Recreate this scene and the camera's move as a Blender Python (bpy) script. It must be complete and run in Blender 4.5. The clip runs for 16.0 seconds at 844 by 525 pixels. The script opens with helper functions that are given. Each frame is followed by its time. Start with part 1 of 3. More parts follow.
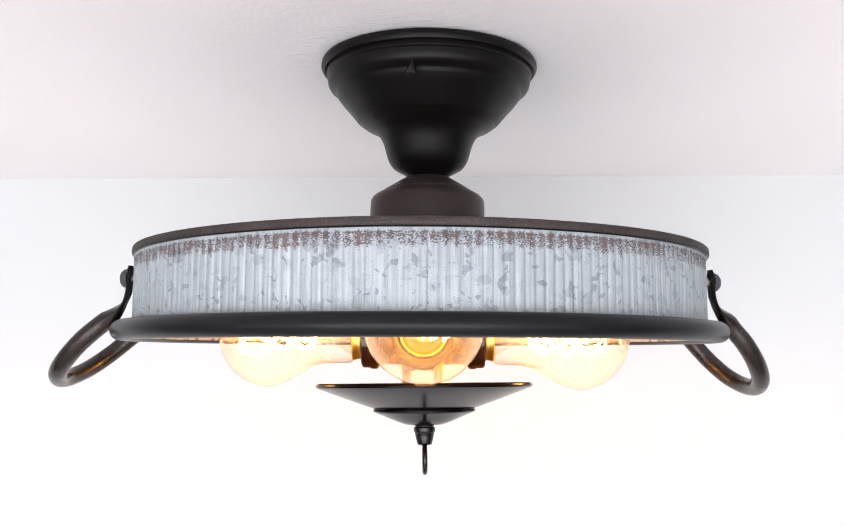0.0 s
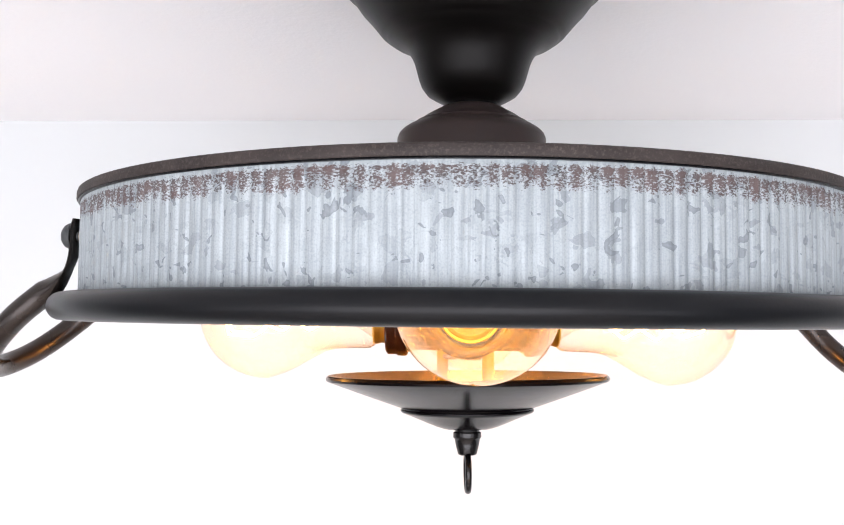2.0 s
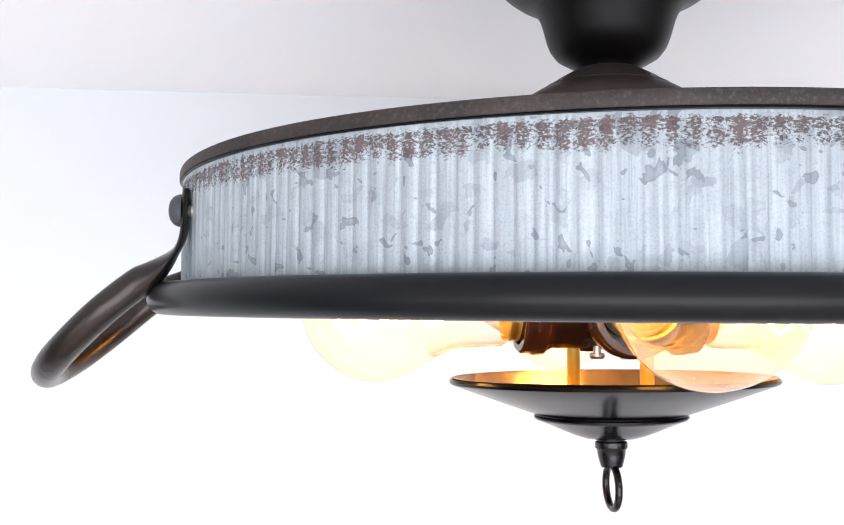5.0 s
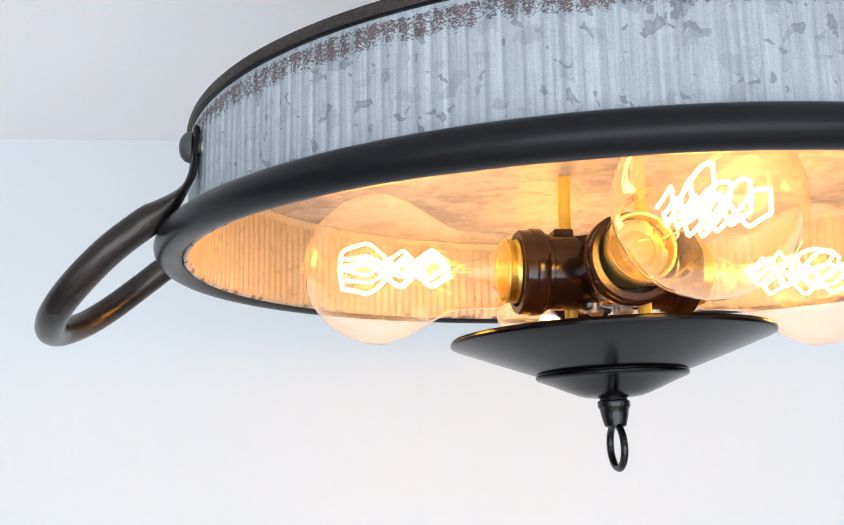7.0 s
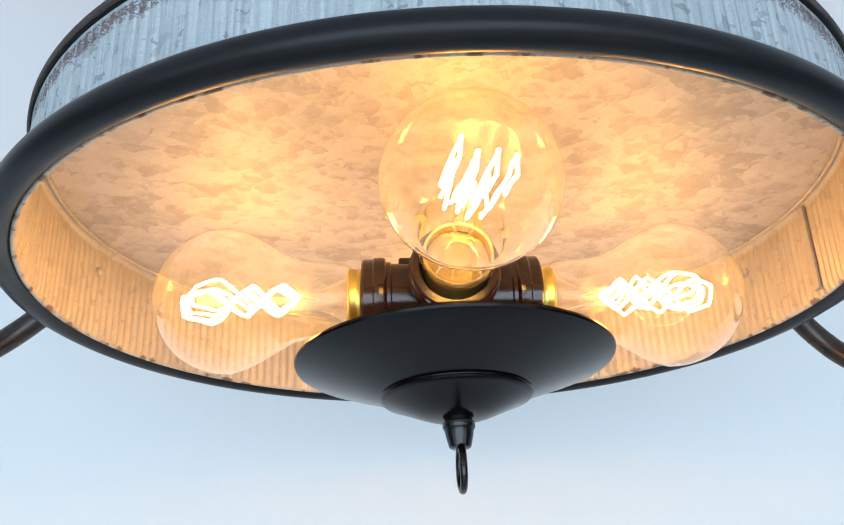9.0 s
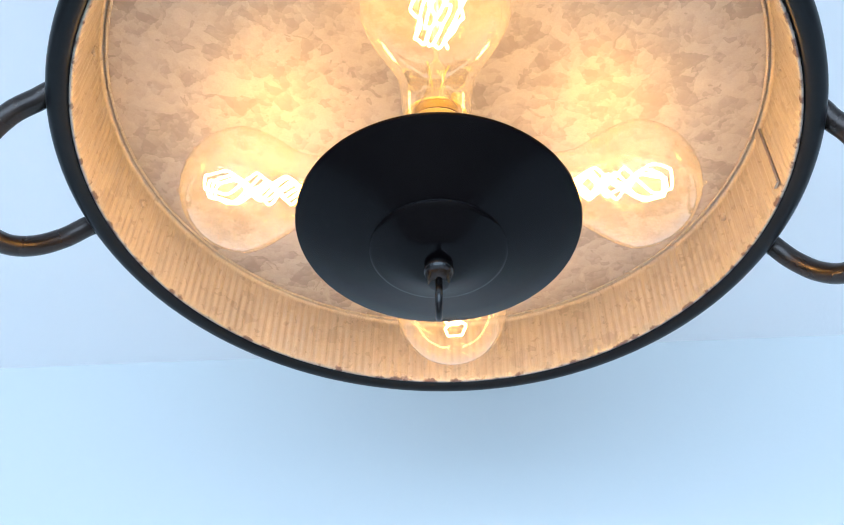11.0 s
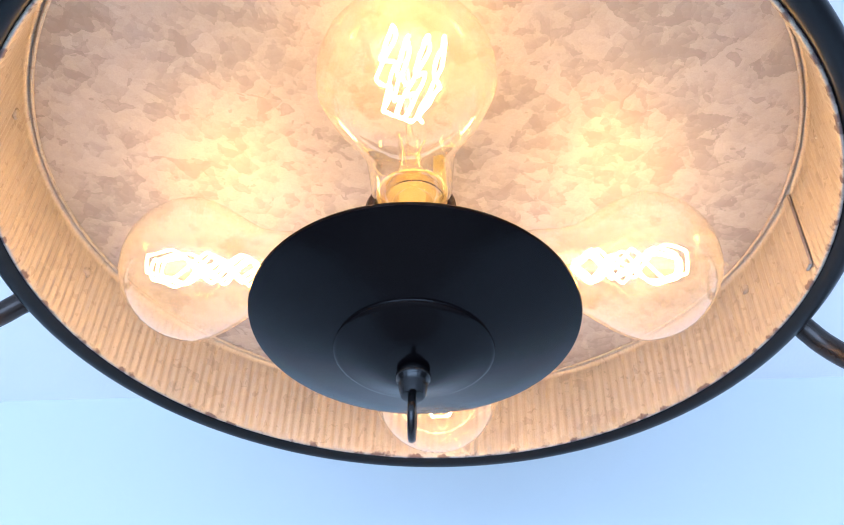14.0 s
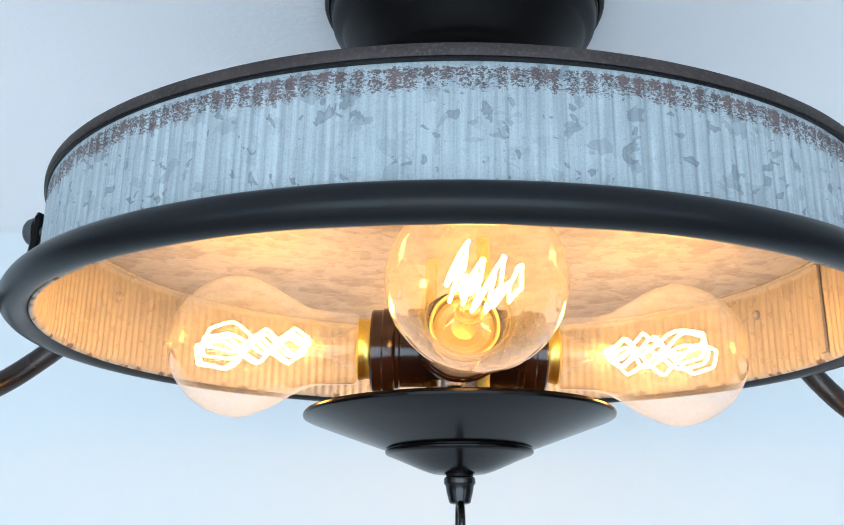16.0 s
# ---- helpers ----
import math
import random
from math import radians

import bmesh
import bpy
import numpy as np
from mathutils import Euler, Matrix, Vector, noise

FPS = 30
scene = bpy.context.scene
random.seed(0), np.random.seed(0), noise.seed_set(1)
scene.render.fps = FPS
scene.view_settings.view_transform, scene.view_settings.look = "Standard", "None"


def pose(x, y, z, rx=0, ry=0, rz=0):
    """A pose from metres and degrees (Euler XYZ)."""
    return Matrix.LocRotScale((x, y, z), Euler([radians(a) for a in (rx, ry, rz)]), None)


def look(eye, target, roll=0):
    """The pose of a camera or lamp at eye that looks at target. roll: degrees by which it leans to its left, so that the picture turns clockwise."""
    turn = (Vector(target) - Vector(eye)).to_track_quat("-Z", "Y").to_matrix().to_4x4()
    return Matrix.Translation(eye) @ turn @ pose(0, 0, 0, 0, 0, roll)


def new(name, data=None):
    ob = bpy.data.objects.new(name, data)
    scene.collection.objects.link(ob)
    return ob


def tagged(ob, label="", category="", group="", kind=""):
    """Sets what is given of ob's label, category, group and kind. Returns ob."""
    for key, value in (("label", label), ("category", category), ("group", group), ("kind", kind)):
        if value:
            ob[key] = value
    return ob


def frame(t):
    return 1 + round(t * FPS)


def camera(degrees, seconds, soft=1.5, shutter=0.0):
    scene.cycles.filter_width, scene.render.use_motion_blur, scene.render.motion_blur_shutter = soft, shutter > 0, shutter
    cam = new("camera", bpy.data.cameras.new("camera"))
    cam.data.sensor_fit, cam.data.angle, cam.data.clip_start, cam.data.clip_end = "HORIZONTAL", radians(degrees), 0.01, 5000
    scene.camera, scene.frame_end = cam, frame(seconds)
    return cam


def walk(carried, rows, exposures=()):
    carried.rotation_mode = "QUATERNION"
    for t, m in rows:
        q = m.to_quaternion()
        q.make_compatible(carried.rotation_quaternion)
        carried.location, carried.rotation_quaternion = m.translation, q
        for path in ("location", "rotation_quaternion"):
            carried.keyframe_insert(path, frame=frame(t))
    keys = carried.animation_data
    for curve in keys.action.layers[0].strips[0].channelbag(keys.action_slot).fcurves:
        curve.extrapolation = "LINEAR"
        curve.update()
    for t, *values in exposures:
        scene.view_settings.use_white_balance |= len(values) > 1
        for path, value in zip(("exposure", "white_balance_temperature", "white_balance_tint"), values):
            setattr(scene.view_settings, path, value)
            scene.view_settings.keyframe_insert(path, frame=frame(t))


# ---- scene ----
cam = camera(51.43, 16.0, soft=1.0)
# seconds, x, y, z, rx, ry, rz
ROWS = [
    (0.0, 0.0447, -0.5696, 2.2489, 95.56, -0.67, 4.69),
    (0.5, 0.0381, -0.5421, 2.2544, 95.08, -0.67, 5.02),
    (1.0, 0.0299, -0.5071, 2.2538, 94.38, -0.81, 5.25),
    (1.5, 0.0228, -0.4709, 2.2564, 93.79, -0.91, 5.39),
    (2.0, 0.0155, -0.4378, 2.2588, 92.98, -1.00, 5.06),
    (2.5, 0.0052, -0.4133, 2.2582, 92.42, -1.29, 4.35),
    (3.0, -0.0130, -0.3925, 2.2622, 91.69, -1.64, 3.50),
    (3.5, -0.0364, -0.3876, 2.2641, 91.25, -1.87, 2.07),
    (4.0, -0.0635, -0.3846, 2.2674, 91.31, -1.62, 0.19),
    (4.5, -0.0885, -0.3794, 2.2645, 91.73, -1.47, -1.52),
    (7.0, -0.1079, -0.3792, 2.1930, 99.89, 0.54, -3.83),
    (7.5, -0.0913, -0.3795, 2.1726, 102.41, 0.85, -2.15),
    (8.0, -0.0677, -0.3722, 2.1536, 105.08, 1.39, -0.59),
    (8.5, -0.0374, -0.3694, 2.1371, 108.29, 1.66, 0.77),
    (9.0, -0.0041, -0.3720, 2.1196, 112.44, 1.40, 2.02),
    (11.5, 0.0411, -0.2787, 1.8912, 135.14, -1.90, 6.60),
    (12.0, 0.0592, -0.2469, 1.8731, 137.56, -1.92, 6.98),
    (12.5, 0.0815, -0.2198, 1.8712, 138.26, -2.36, 7.40),
    (13.0, 0.0898, -0.2157, 1.9172, 137.09, -2.27, 7.45),
    (13.5, 0.0673, -0.2451, 1.9627, 134.51, -2.04, 7.02),
    (14.0, 0.0442, -0.2958, 2.0087, 129.92, -2.07, 6.51),
    (14.5, 0.0301, -0.3412, 2.0516, 124.16, -1.82, 5.40),
    (15.0, 0.0215, -0.3801, 2.0946, 118.22, -1.59, 4.79),
    (15.5, 0.0120, -0.3953, 2.1312, 112.09, -1.59, 3.87),
    (16.0, 0.0054, -0.3988, 2.1824, 106.06, -1.22, 3.07),
]
EXPOSURES = [(0.0, -0.12, 6600, 18), (4.5, 0.0, 6350, 17), (7.0, -0.38, 6050, 11), (9.0, -0.44, 5450, 4), (11.5, -0.27, 4850, 1), (13.0, -0.14, 5050, 10), (14.0, -0.21, 4500, 7), (14.5, -0.27, 4380, 2), (15.0, -0.46, 4450, 2), (15.5, -0.52, 4800, 2), (16.0, -0.42, 5300, 2)]
walk(cam, [(t, pose(*p)) for t, *p in ROWS], EXPOSURES)

# ---- world and light ----
world = bpy.data.worlds.new("world")
scene.world = world
world.use_nodes = True
wn = world.node_tree
sky = wn.nodes.new("ShaderNodeTexSky")
sky.sky_type, sky.sun_disc = "NISHITA", False
sky.sun_elevation, sky.sun_rotation = radians(40), radians(180)
wn.links.new(sky.outputs[0], wn.nodes["Background"].inputs[0])
wn.nodes["Background"].inputs[1].default_value = 0.12


def unseen_daylight(name, m, sx, sy, power, colour):
    data = bpy.data.lights.new(name, "AREA")
    data.shape, data.size, data.size_y, data.energy, data.color = "RECTANGLE", sx, sy, power, colour
    lamp = new(name, data)
    lamp.matrix_world = m
    return lamp


# daylight through a window behind the camera; two unseen side windows added as fill
DAY = (0.94, 0.97, 1.0)
sun_data = bpy.data.lights.new("sun", "SUN")
sun_data.energy, sun_data.angle, sun_data.color = 4.5, radians(0.5), (1.0, 0.975, 0.94)
sun = new("sun", sun_data)
sun.matrix_world = look((0, -3.0, 2.5), (0, 0, 0))
unseen_daylight("unseen_daylight", look((-0.10, -3.28, 1.15), (-0.10, 0, 1.15)), 4.2, 2.1, 166, DAY)
# invented side fill that evens out wall and ceiling brightness
unseen_daylight("unseen_daylight", look((-2.48, -2.2, 1.45), (0, -2.2, 1.45)), 1.5, 1.3, 15, DAY)
unseen_daylight("unseen_daylight", look((2.28, -2.2, 1.45), (0, -2.2, 1.45)), 1.5, 1.3, 17, DAY)

BULB_POWER = 0.172


# ---- materials ----
class Nodes:
    """A small helper round one material's node tree."""

    def __init__(self, name):
        self.mat = bpy.data.materials.new(name)
        self.mat.use_nodes = True
        self.t = self.mat.node_tree
        self.bsdf = self.t.nodes["Principled BSDF"]
        self.out = self.t.nodes["Material Output"]
        self.co = self.t.nodes.new("ShaderNodeTexCoord").outputs["Object"]

    def link(self, a, b):
        self.t.links.new(a, b)

    def put(self, socket, value):
        if isinstance(value, (int, float, tuple)):
            socket.default_value = value
        else:
            self.link(value, socket)

    def scaled(self, x, y, z, vec=None):
        n = self.t.nodes.new("ShaderNodeMapping")
        n.inputs["Scale"].default_value = (x, y, z)
        self.link(vec or self.co, n.inputs[0])
        return n.outputs[0]

    def noise(self, scale, detail=4, rough=0.55, vec=None, distort=0.0):
        n = self.t.nodes.new("ShaderNodeTexNoise")
        n.inputs["Scale"].default_value, n.inputs["Detail"].default_value = scale, detail
        n.inputs["Roughness"].default_value, n.inputs["Distortion"].default_value = rough, distort
        self.link(vec or self.co, n.inputs["Vector"])
        return n.outputs

    def voronoi(self, scale, vec=None, feature="F1"):
        n = self.t.nodes.new("ShaderNodeTexVoronoi")
        n.feature = feature
        n.inputs["Scale"].default_value = scale
        self.link(vec or self.co, n.inputs["Vector"])
        return n.outputs

    def ramp(self, value, *stops):
        n = self.t.nodes.new("ShaderNodeValToRGB")
        e = n.color_ramp.elements
        while len(e) < len(stops):
            e.new(0.5)
        for el, (p, c) in zip(e, stops):
            el.position = p
            el.color = (c, c, c, 1) if isinstance(c, (int, float)) else (*c, 1)
        self.link(value, n.inputs[0])
        return n.outputs[0]

    def math(self, op, a, b=0.0, c=0.0):
        n = self.t.nodes.new("ShaderNodeMath")
        n.operation = op
        for s, v in zip(n.inputs, (a, b, c)):
            self.put(s, v)
        return n.outputs[0]

    def mix(self, f, a, b, blend="MIX"):
        n = self.t.nodes.new("ShaderNodeMix")
        n.data_type, n.blend_type = "RGBA", blend
        for i, v in ((0, f), (6, a), (7, b)):
            if isinstance(v, tuple) and len(v) == 3:
                v = (*v, 1)
            self.put(n.inputs[i], v)
        return n.outputs[2]

    def warp(self, amount, scale, vec=None):
        """Coordinates pushed about by noise, for ragged edges."""
        n = self.t.nodes.new("ShaderNodeVectorMath")
        n.operation = "MULTIPLY_ADD"
        self.link(self.noise(scale, 3)["Color"], n.inputs[0])
        n.inputs[1].default_value = (amount,) * 3
        self.link(vec or self.co, n.inputs[2])
        return n.outputs[0]

    def axis(self, i):
        n = self.t.nodes.new("ShaderNodeSeparateXYZ")
        self.link(self.co, n.inputs[0])
        return n.outputs[i]

    def finish(self, colour, rough, metal=0.0, height=None, strength=0.3, distance=0.001, spec=None):
        if isinstance(colour, tuple) and len(colour) == 3:
            colour = (*colour, 1)
        self.put(self.bsdf.inputs["Base Color"], colour)
        self.put(self.bsdf.inputs["Roughness"], rough)
        self.put(self.bsdf.inputs["Metallic"], metal)
        if spec is not None:
            self.bsdf.inputs["Specular IOR Level"].default_value = spec
        if height is not None:
            b = self.t.nodes.new("ShaderNodeBump")
            b.inputs["Strength"].default_value, b.inputs["Distance"].default_value = strength, distance
            self.link(height, b.inputs["Height"])
            self.link(b.outputs[0], self.bsdf.inputs["Normal"])
        return self.mat


def paint(name, colour, rough=0.6):
    n = Nodes(name)
    big, fine = n.noise(1.3, 3)["Fac"], n.noise(260, 3)["Fac"]
    c = n.mix(n.ramp(big, (0.3, 0.0), (0.7, 1.0)), tuple(v * 0.97 for v in colour), colour)
    return n.finish(c, rough, 0.0, fine, 0.12, 0.0006)


def ceiling_paint(name, colour):
    """Smooth paint, brushed on thick and rough round the canopy."""
    n = Nodes(name)
    big, fine = n.noise(1.3, 3)["Fac"], n.noise(260, 3)["Fac"]
    c = n.mix(n.ramp(big, (0.3, 0.0), (0.7, 1.0)), tuple(v * 0.97 for v in colour), colour)
    far = n.math("SQRT", n.math("ADD", n.math("POWER", n.axis(0), 2.0), n.math("POWER", n.axis(1), 2.0)))
    near = n.ramp(far, (0.074, 1.0), (0.100, 0.0))
    strokes = n.noise(1.0, 5, 0.65, n.scaled(60, 260, 60))["Fac"]
    lumps = n.math("MULTIPLY", n.math("MULTIPLY", strokes, near), 4.0)
    return n.finish(c, 0.7, 0.0, n.math("ADD", fine, lumps), 0.35, 0.0008)


def black_metal(name, colour=(0.003, 0.0026, 0.0025), rough=0.40, speck=0.5, spec=0.16, metal=0.0):
    n = Nodes(name)
    big, fine = n.noise(28, 4)["Fac"], n.noise(900, 3)["Fac"]
    warm = tuple(v * m for v, m in zip(colour, (1.7, 1.35, 1.15)))
    c = n.mix(n.ramp(big, (0.42, 0.0), (0.75, speck)), colour, warm)
    r = n.math("MULTIPLY_ADD", big, 0.16, rough - 0.08)
    return n.finish(c, r, metal, fine, 0.15, 0.0002, spec)


def galvanised(name, base, dark, spangle, rust=False, hammered=0.0, metal=0.55, rough=0.46, edge=False, streaks=0.6, isles=1.0, spec=0.5):
    n = Nodes(name)
    cells = n.voronoi(spangle, n.warp(0.011, 110))
    tone = n.t.nodes.new("ShaderNodeSeparateColor")
    n.link(cells["Color"], tone.inputs[0])
    shade = n.axis(2)
    streak = n.noise(1.0, 3, 0.6, n.scaled(800, 800, 22))["Fac"]
    broad = n.noise(16, 4)["Fac"]
    if hammered:
        # overlapping leaves of zinc crystal with ragged edges, each with its own tone
        def leaves(scale, push, ragged, slope):
            where = n.warp(push, ragged)
            cell, away, parts = n.voronoi(scale, where), n.t.nodes.new("ShaderNodeVectorMath"), n.t.nodes.new("ShaderNodeSeparateXYZ")
            away.operation = "SUBTRACT"
            n.link(where, away.inputs[0])
            n.link(cell["Position"], away.inputs[1])
            n.link(away.outputs[0], parts.inputs[0])
            tint = n.t.nodes.new("ShaderNodeSeparateColor")
            n.link(cell["Color"], tint.inputs[0])
            # each leaf darkens towards one edge
            lean = n.math("ADD", n.math("MULTIPLY", parts.outputs[0], scale * 0.6 * slope), n.math("MULTIPLY", parts.outputs[1], scale * slope))
            return n.math("ADD", tint.outputs[0], lean)

        leaf, mid, small = leaves(58, 0.0075, 130, 0.16), leaves(120, 0.0045, 230, 0.20), leaves(280, 0.002, 500, 0.2)
        flakes = n.math("ADD", n.math("MULTIPLY", leaf, 0.42), n.math("MULTIPLY", mid, 0.36))
        flakes = n.math("ADD", flakes, n.math("MULTIPLY", small, 0.22))
        flakes = n.ramp(flakes, (0.18, 0.0), (0.44, 0.25), (0.56, 0.50), (0.70, 0.80), (0.88, 1.0))
        shard = n.ramp(n.noise(95, 3, 0.5, n.warp(0.006, 60), 0.5)["Fac"], (0.63, 0.0), (0.64, 0.75), (0.72, 0.45))
        flakes = n.math("MAXIMUM", flakes, shard)
    else:
        # ragged dark islands on paler zinc
        isle = n.noise(185, 2, 0.5, None, 0.6)["Fac"]
        picks = n.ramp(tone.outputs[0], (0.0, 0.58), (0.12, 0.36), (0.13, 0.0), (0.5, 0.0), (0.51, 0.2), (0.66, 0.0))
        flakes = n.math("MULTIPLY", picks, n.ramp(broad, (0.40, 0.35), (0.55, 1.0)))
        flakes = n.math("MAXIMUM", flakes, n.ramp(isle, (0.64, 0.0), (0.650, 0.75), (0.75, 0.5)))
        large = n.noise(80, 4, 0.6, None, 1.0)["Fac"]
        flakes = n.math("MAXIMUM", flakes, n.ramp(large, (0.63, 0.0), (0.640, 0.26), (0.70, 0.14)))
        flakes = n.math("MULTIPLY", n.math("ADD", flakes, n.math("MULTIPLY", tone.outputs[2], 0.10)), isles)
    c = n.mix(flakes, base, dark)
    c = n.mix(n.ramp(streak, (0.32, 0.0), (0.75, streaks)), c, dark)
    c = n.mix(n.ramp(n.noise(1600, 2)["Fac"], (0.45, 0.0), (0.8, 0.3)), c, dark)
    c = n.mix(n.ramp(broad, (0.4, 0.0), (0.75, 0.22)), c, dark)
    r = n.math("MULTIPLY_ADD", tone.outputs[1], 0.16, rough - 0.08)
    m = metal
    if rust or edge:
        grain = n.noise(1000, 4, 0.75, n.scaled(1, 1, 1.7))["Fac"]
        patch = n.noise(120, 3)["Fac"]
        if rust:
            # worst on the ribs' crests, under the top band, with a clean strip at the very top
            angle = n.math("ARCTAN2", n.axis(1), n.axis(0))
            crest = n.math("MULTIPLY", n.math("COSINE", n.math("MULTIPLY", angle, 224.0)), 0.08)
            span = n.ramp(n.math("MULTIPLY_ADD", shade, 60.0, -1.45), (0.20, 0.0), (0.45, 0.54), (0.78, 0.68), (0.86, 0.30), (0.90, 0.0))
            level = n.math("ADD", n.math("ADD", span, crest), n.math("ADD", n.math("MULTIPLY", n.math("SUBTRACT", grain, 0.5), 1.9), n.math("MULTIPLY", n.math("SUBTRACT", patch, 0.5), 0.7)))
            level = n.math("MULTIPLY", level, n.ramp(span, (0.0, 0.0), (0.12, 1.0)))
        else:
            span = n.ramp(n.math("MULTIPLY_ADD", shade, -104.0, 0.0), (0.42, 0.0), (0.78, 0.46))
            level = n.math("MULTIPLY", n.math("ADD", span, n.math("MULTIPLY", n.math("SUBTRACT", patch, 0.5), 1.9)), n.ramp(span, (0.0, 0.0), (0.1, 1.0)))
        worn = n.ramp(level, (0.48, 0.0), (0.66, 0.85))
        brown = n.mix(n.ramp(patch, (0.3, 0.0), (0.7, 1.0)), (0.030, 0.017, 0.015), (0.10, 0.054, 0.047))
        c = n.mix(worn, c, brown)
        r = n.math("MULTIPLY_ADD", worn, 0.3, r)
        m = n.math("MULTIPLY_ADD", worn, -metal, metal)
    h = n.math("ADD", n.math("MULTIPLY", streak, 0.3), n.math("MULTIPLY", tone.outputs[2], 0.4))
    if hammered:
        d = n.noise(60, 3, 0.5, None, 0.6)["Fac"]
        h = n.math("ADD", n.math("MULTIPLY", n.math("ADD", leaf, mid), -1.2 * hammered), n.math("MULTIPLY", d, 5.0 * hammered))
    return n.finish(c, r, m, h, 0.35, 0.0008, spec)


def rusty_band(name):
    n = Nodes(name)
    fine, big = n.noise(800, 4, 0.75)["Fac"], n.noise(45, 4)["Fac"]
    c = n.mix(n.ramp(big, (0.35, 0.0), (0.7, 1.0)), (0.016, 0.012, 0.011), (0.040, 0.030, 0.027))
    c = n.mix(n.ramp(fine, (0.5, 0.0), (0.72, 0.6)), c, (0.11, 0.085, 0.078))
    return n.finish(c, 0.62, 0.2, fine, 0.4, 0.0004)


def brass(name, colour=(0.80, 0.64, 0.15), rough=0.36, metal=1.0):
    n = Nodes(name)
    big = n.noise(160, 3)["Fac"]
    c = n.mix(n.ramp(big, (0.4, 0.0), (0.8, 0.5)), colour, tuple(v * 0.7 for v in colour))
    return n.finish(c, n.math("MULTIPLY_ADD", big, 0.15, rough - 0.07), metal)


def bulb_glass(name):
    n = Nodes(name)
    n.t.nodes.remove(n.bsdf)
    add = n.t.nodes.new
    clear, gloss, haze, thru = add("ShaderNodeBsdfTransparent"), add("ShaderNodeBsdfGlossy"), add("ShaderNodeBsdfDiffuse"), add("ShaderNodeBsdfTranslucent")
    clear.inputs[0].default_value = (1.0, 0.985, 0.95, 1)
    gloss.inputs["Roughness"].default_value = 0.03
    # warm scattering mixed into the glass imitates the bulb's milky glow
    haze.inputs[0].default_value = thru.inputs[0].default_value = (0.9, 0.82, 0.68, 1)
    facing = add("ShaderNodeLayerWeight")
    facing.inputs[0].default_value = 0.5
    edge = n.math("MULTIPLY_ADD", n.math("POWER", facing.outputs["Facing"], 2.4), 0.92, 0.025)
    a, b, c = add("ShaderNodeMixShader"), add("ShaderNodeMixShader"), add("ShaderNodeMixShader")
    n.link(edge, a.inputs[0])
    n.link(clear.outputs[0], a.inputs[1])
    n.link(gloss.outputs[0], a.inputs[2])
    b.inputs[0].default_value = 0.5
    n.link(haze.outputs[0], b.inputs[1])
    n.link(thru.outputs[0], b.inputs[2])
    specks = n.ramp(n.noise(900, 2)["Fac"], (0.6, 0.0), (0.75, 1.0))
    haze_amount = n.noise(35, 3)["Fac"]
    n.link(n.math("MULTIPLY_ADD", specks, 0.04, n.math("MULTIPLY", haze_amount, 0.085)), c.inputs[0])
    n.link(a.outputs[0], c.inputs[1])
    n.link(b.outputs[0], c.inputs[2])
    n.link(c.outputs[0], n.out.inputs[0])
    return n.mat


def filament_glow(name):
    n = Nodes(name)
    e = n.bsdf.inputs
    e["Base Color"].default_value = (0.1, 0.08, 0.05, 1)
    e["Emission Color"].default_value = (1.0, 0.47, 0.10, 1)
    e["Emission Strength"].default_value = 42
    return n.mat


WALL_PAINT = paint("pale_grey_wall_paint", (0.605, 0.635, 0.642))
CEILING_PAINT = ceiling_paint("white_ceiling_paint", (0.89, 0.89, 0.905))
# unseen side walls made dark so the drum's flanks reflect less light
SIDE_DIMMER = paint("side_dimming_paint", (0.15, 0.145, 0.14), 0.7)
FLOOR_WOOD = paint("brown_oak_floor", (0.42, 0.37, 0.325), 0.5)
BLACK = black_metal("satin_black_metal")
DISH_BLACK = black_metal("dish_black_metal", (0.0020, 0.0015, 0.0020), 0.18, 0.5, 0.13)
BRONZE = black_metal("bronze_metal", (0.034, 0.026, 0.025), 0.36)
RIM_BLACK = black_metal("rim_black_metal", (0.007, 0.008, 0.0095), 0.31, 0.5, 0.17)
BAKELITE = black_metal("brown_black_bakelite", (0.016, 0.007, 0.005), 0.17, 0.8, 0.5)
GLOSS_BLACK = black_metal("glossy_black_metal", (0.003, 0.0028, 0.003), 0.20, 0.5, 0.4)
HANDLE_BLACK = black_metal("handle_black_metal", (0.026, 0.022, 0.020), 0.26, 0.5, 0.6, 0.6)
# gold base colour carries the bulbs' reflections inside the black dish
DISH_GOLD_GLEAM = black_metal("dish_bulb_gleam", (0.16, 0.115, 0.065), 0.24, 0.5, 0.7, 0.8)
RIVET_METAL = black_metal("rivet_metal", (0.06, 0.065, 0.068), 0.38)
ZINC = galvanised("galvanised_drum", (0.48, 0.54, 0.565), (0.13, 0.155, 0.175), 235, rust=True, metal=0.3, rough=0.52, streaks=0.5, isles=0.85, spec=0.25)
# inner zinc: the bulbs' warm light is partly put into these base colours
ZINC_IN_LIT = galvanised("galvanised_inside_bulb_tinted", (0.47, 0.42, 0.345), (0.21, 0.18, 0.14), 120, metal=0.5, rough=0.5, edge=True, streaks=0.3, isles=0.5)
ZINC_DISC_LIT = galvanised("galvanised_disc_bulb_tinted", (0.46, 0.425, 0.39), (0.285, 0.255, 0.232), 75, hammered=0.22, metal=0.25, rough=0.58, streaks=0.2)
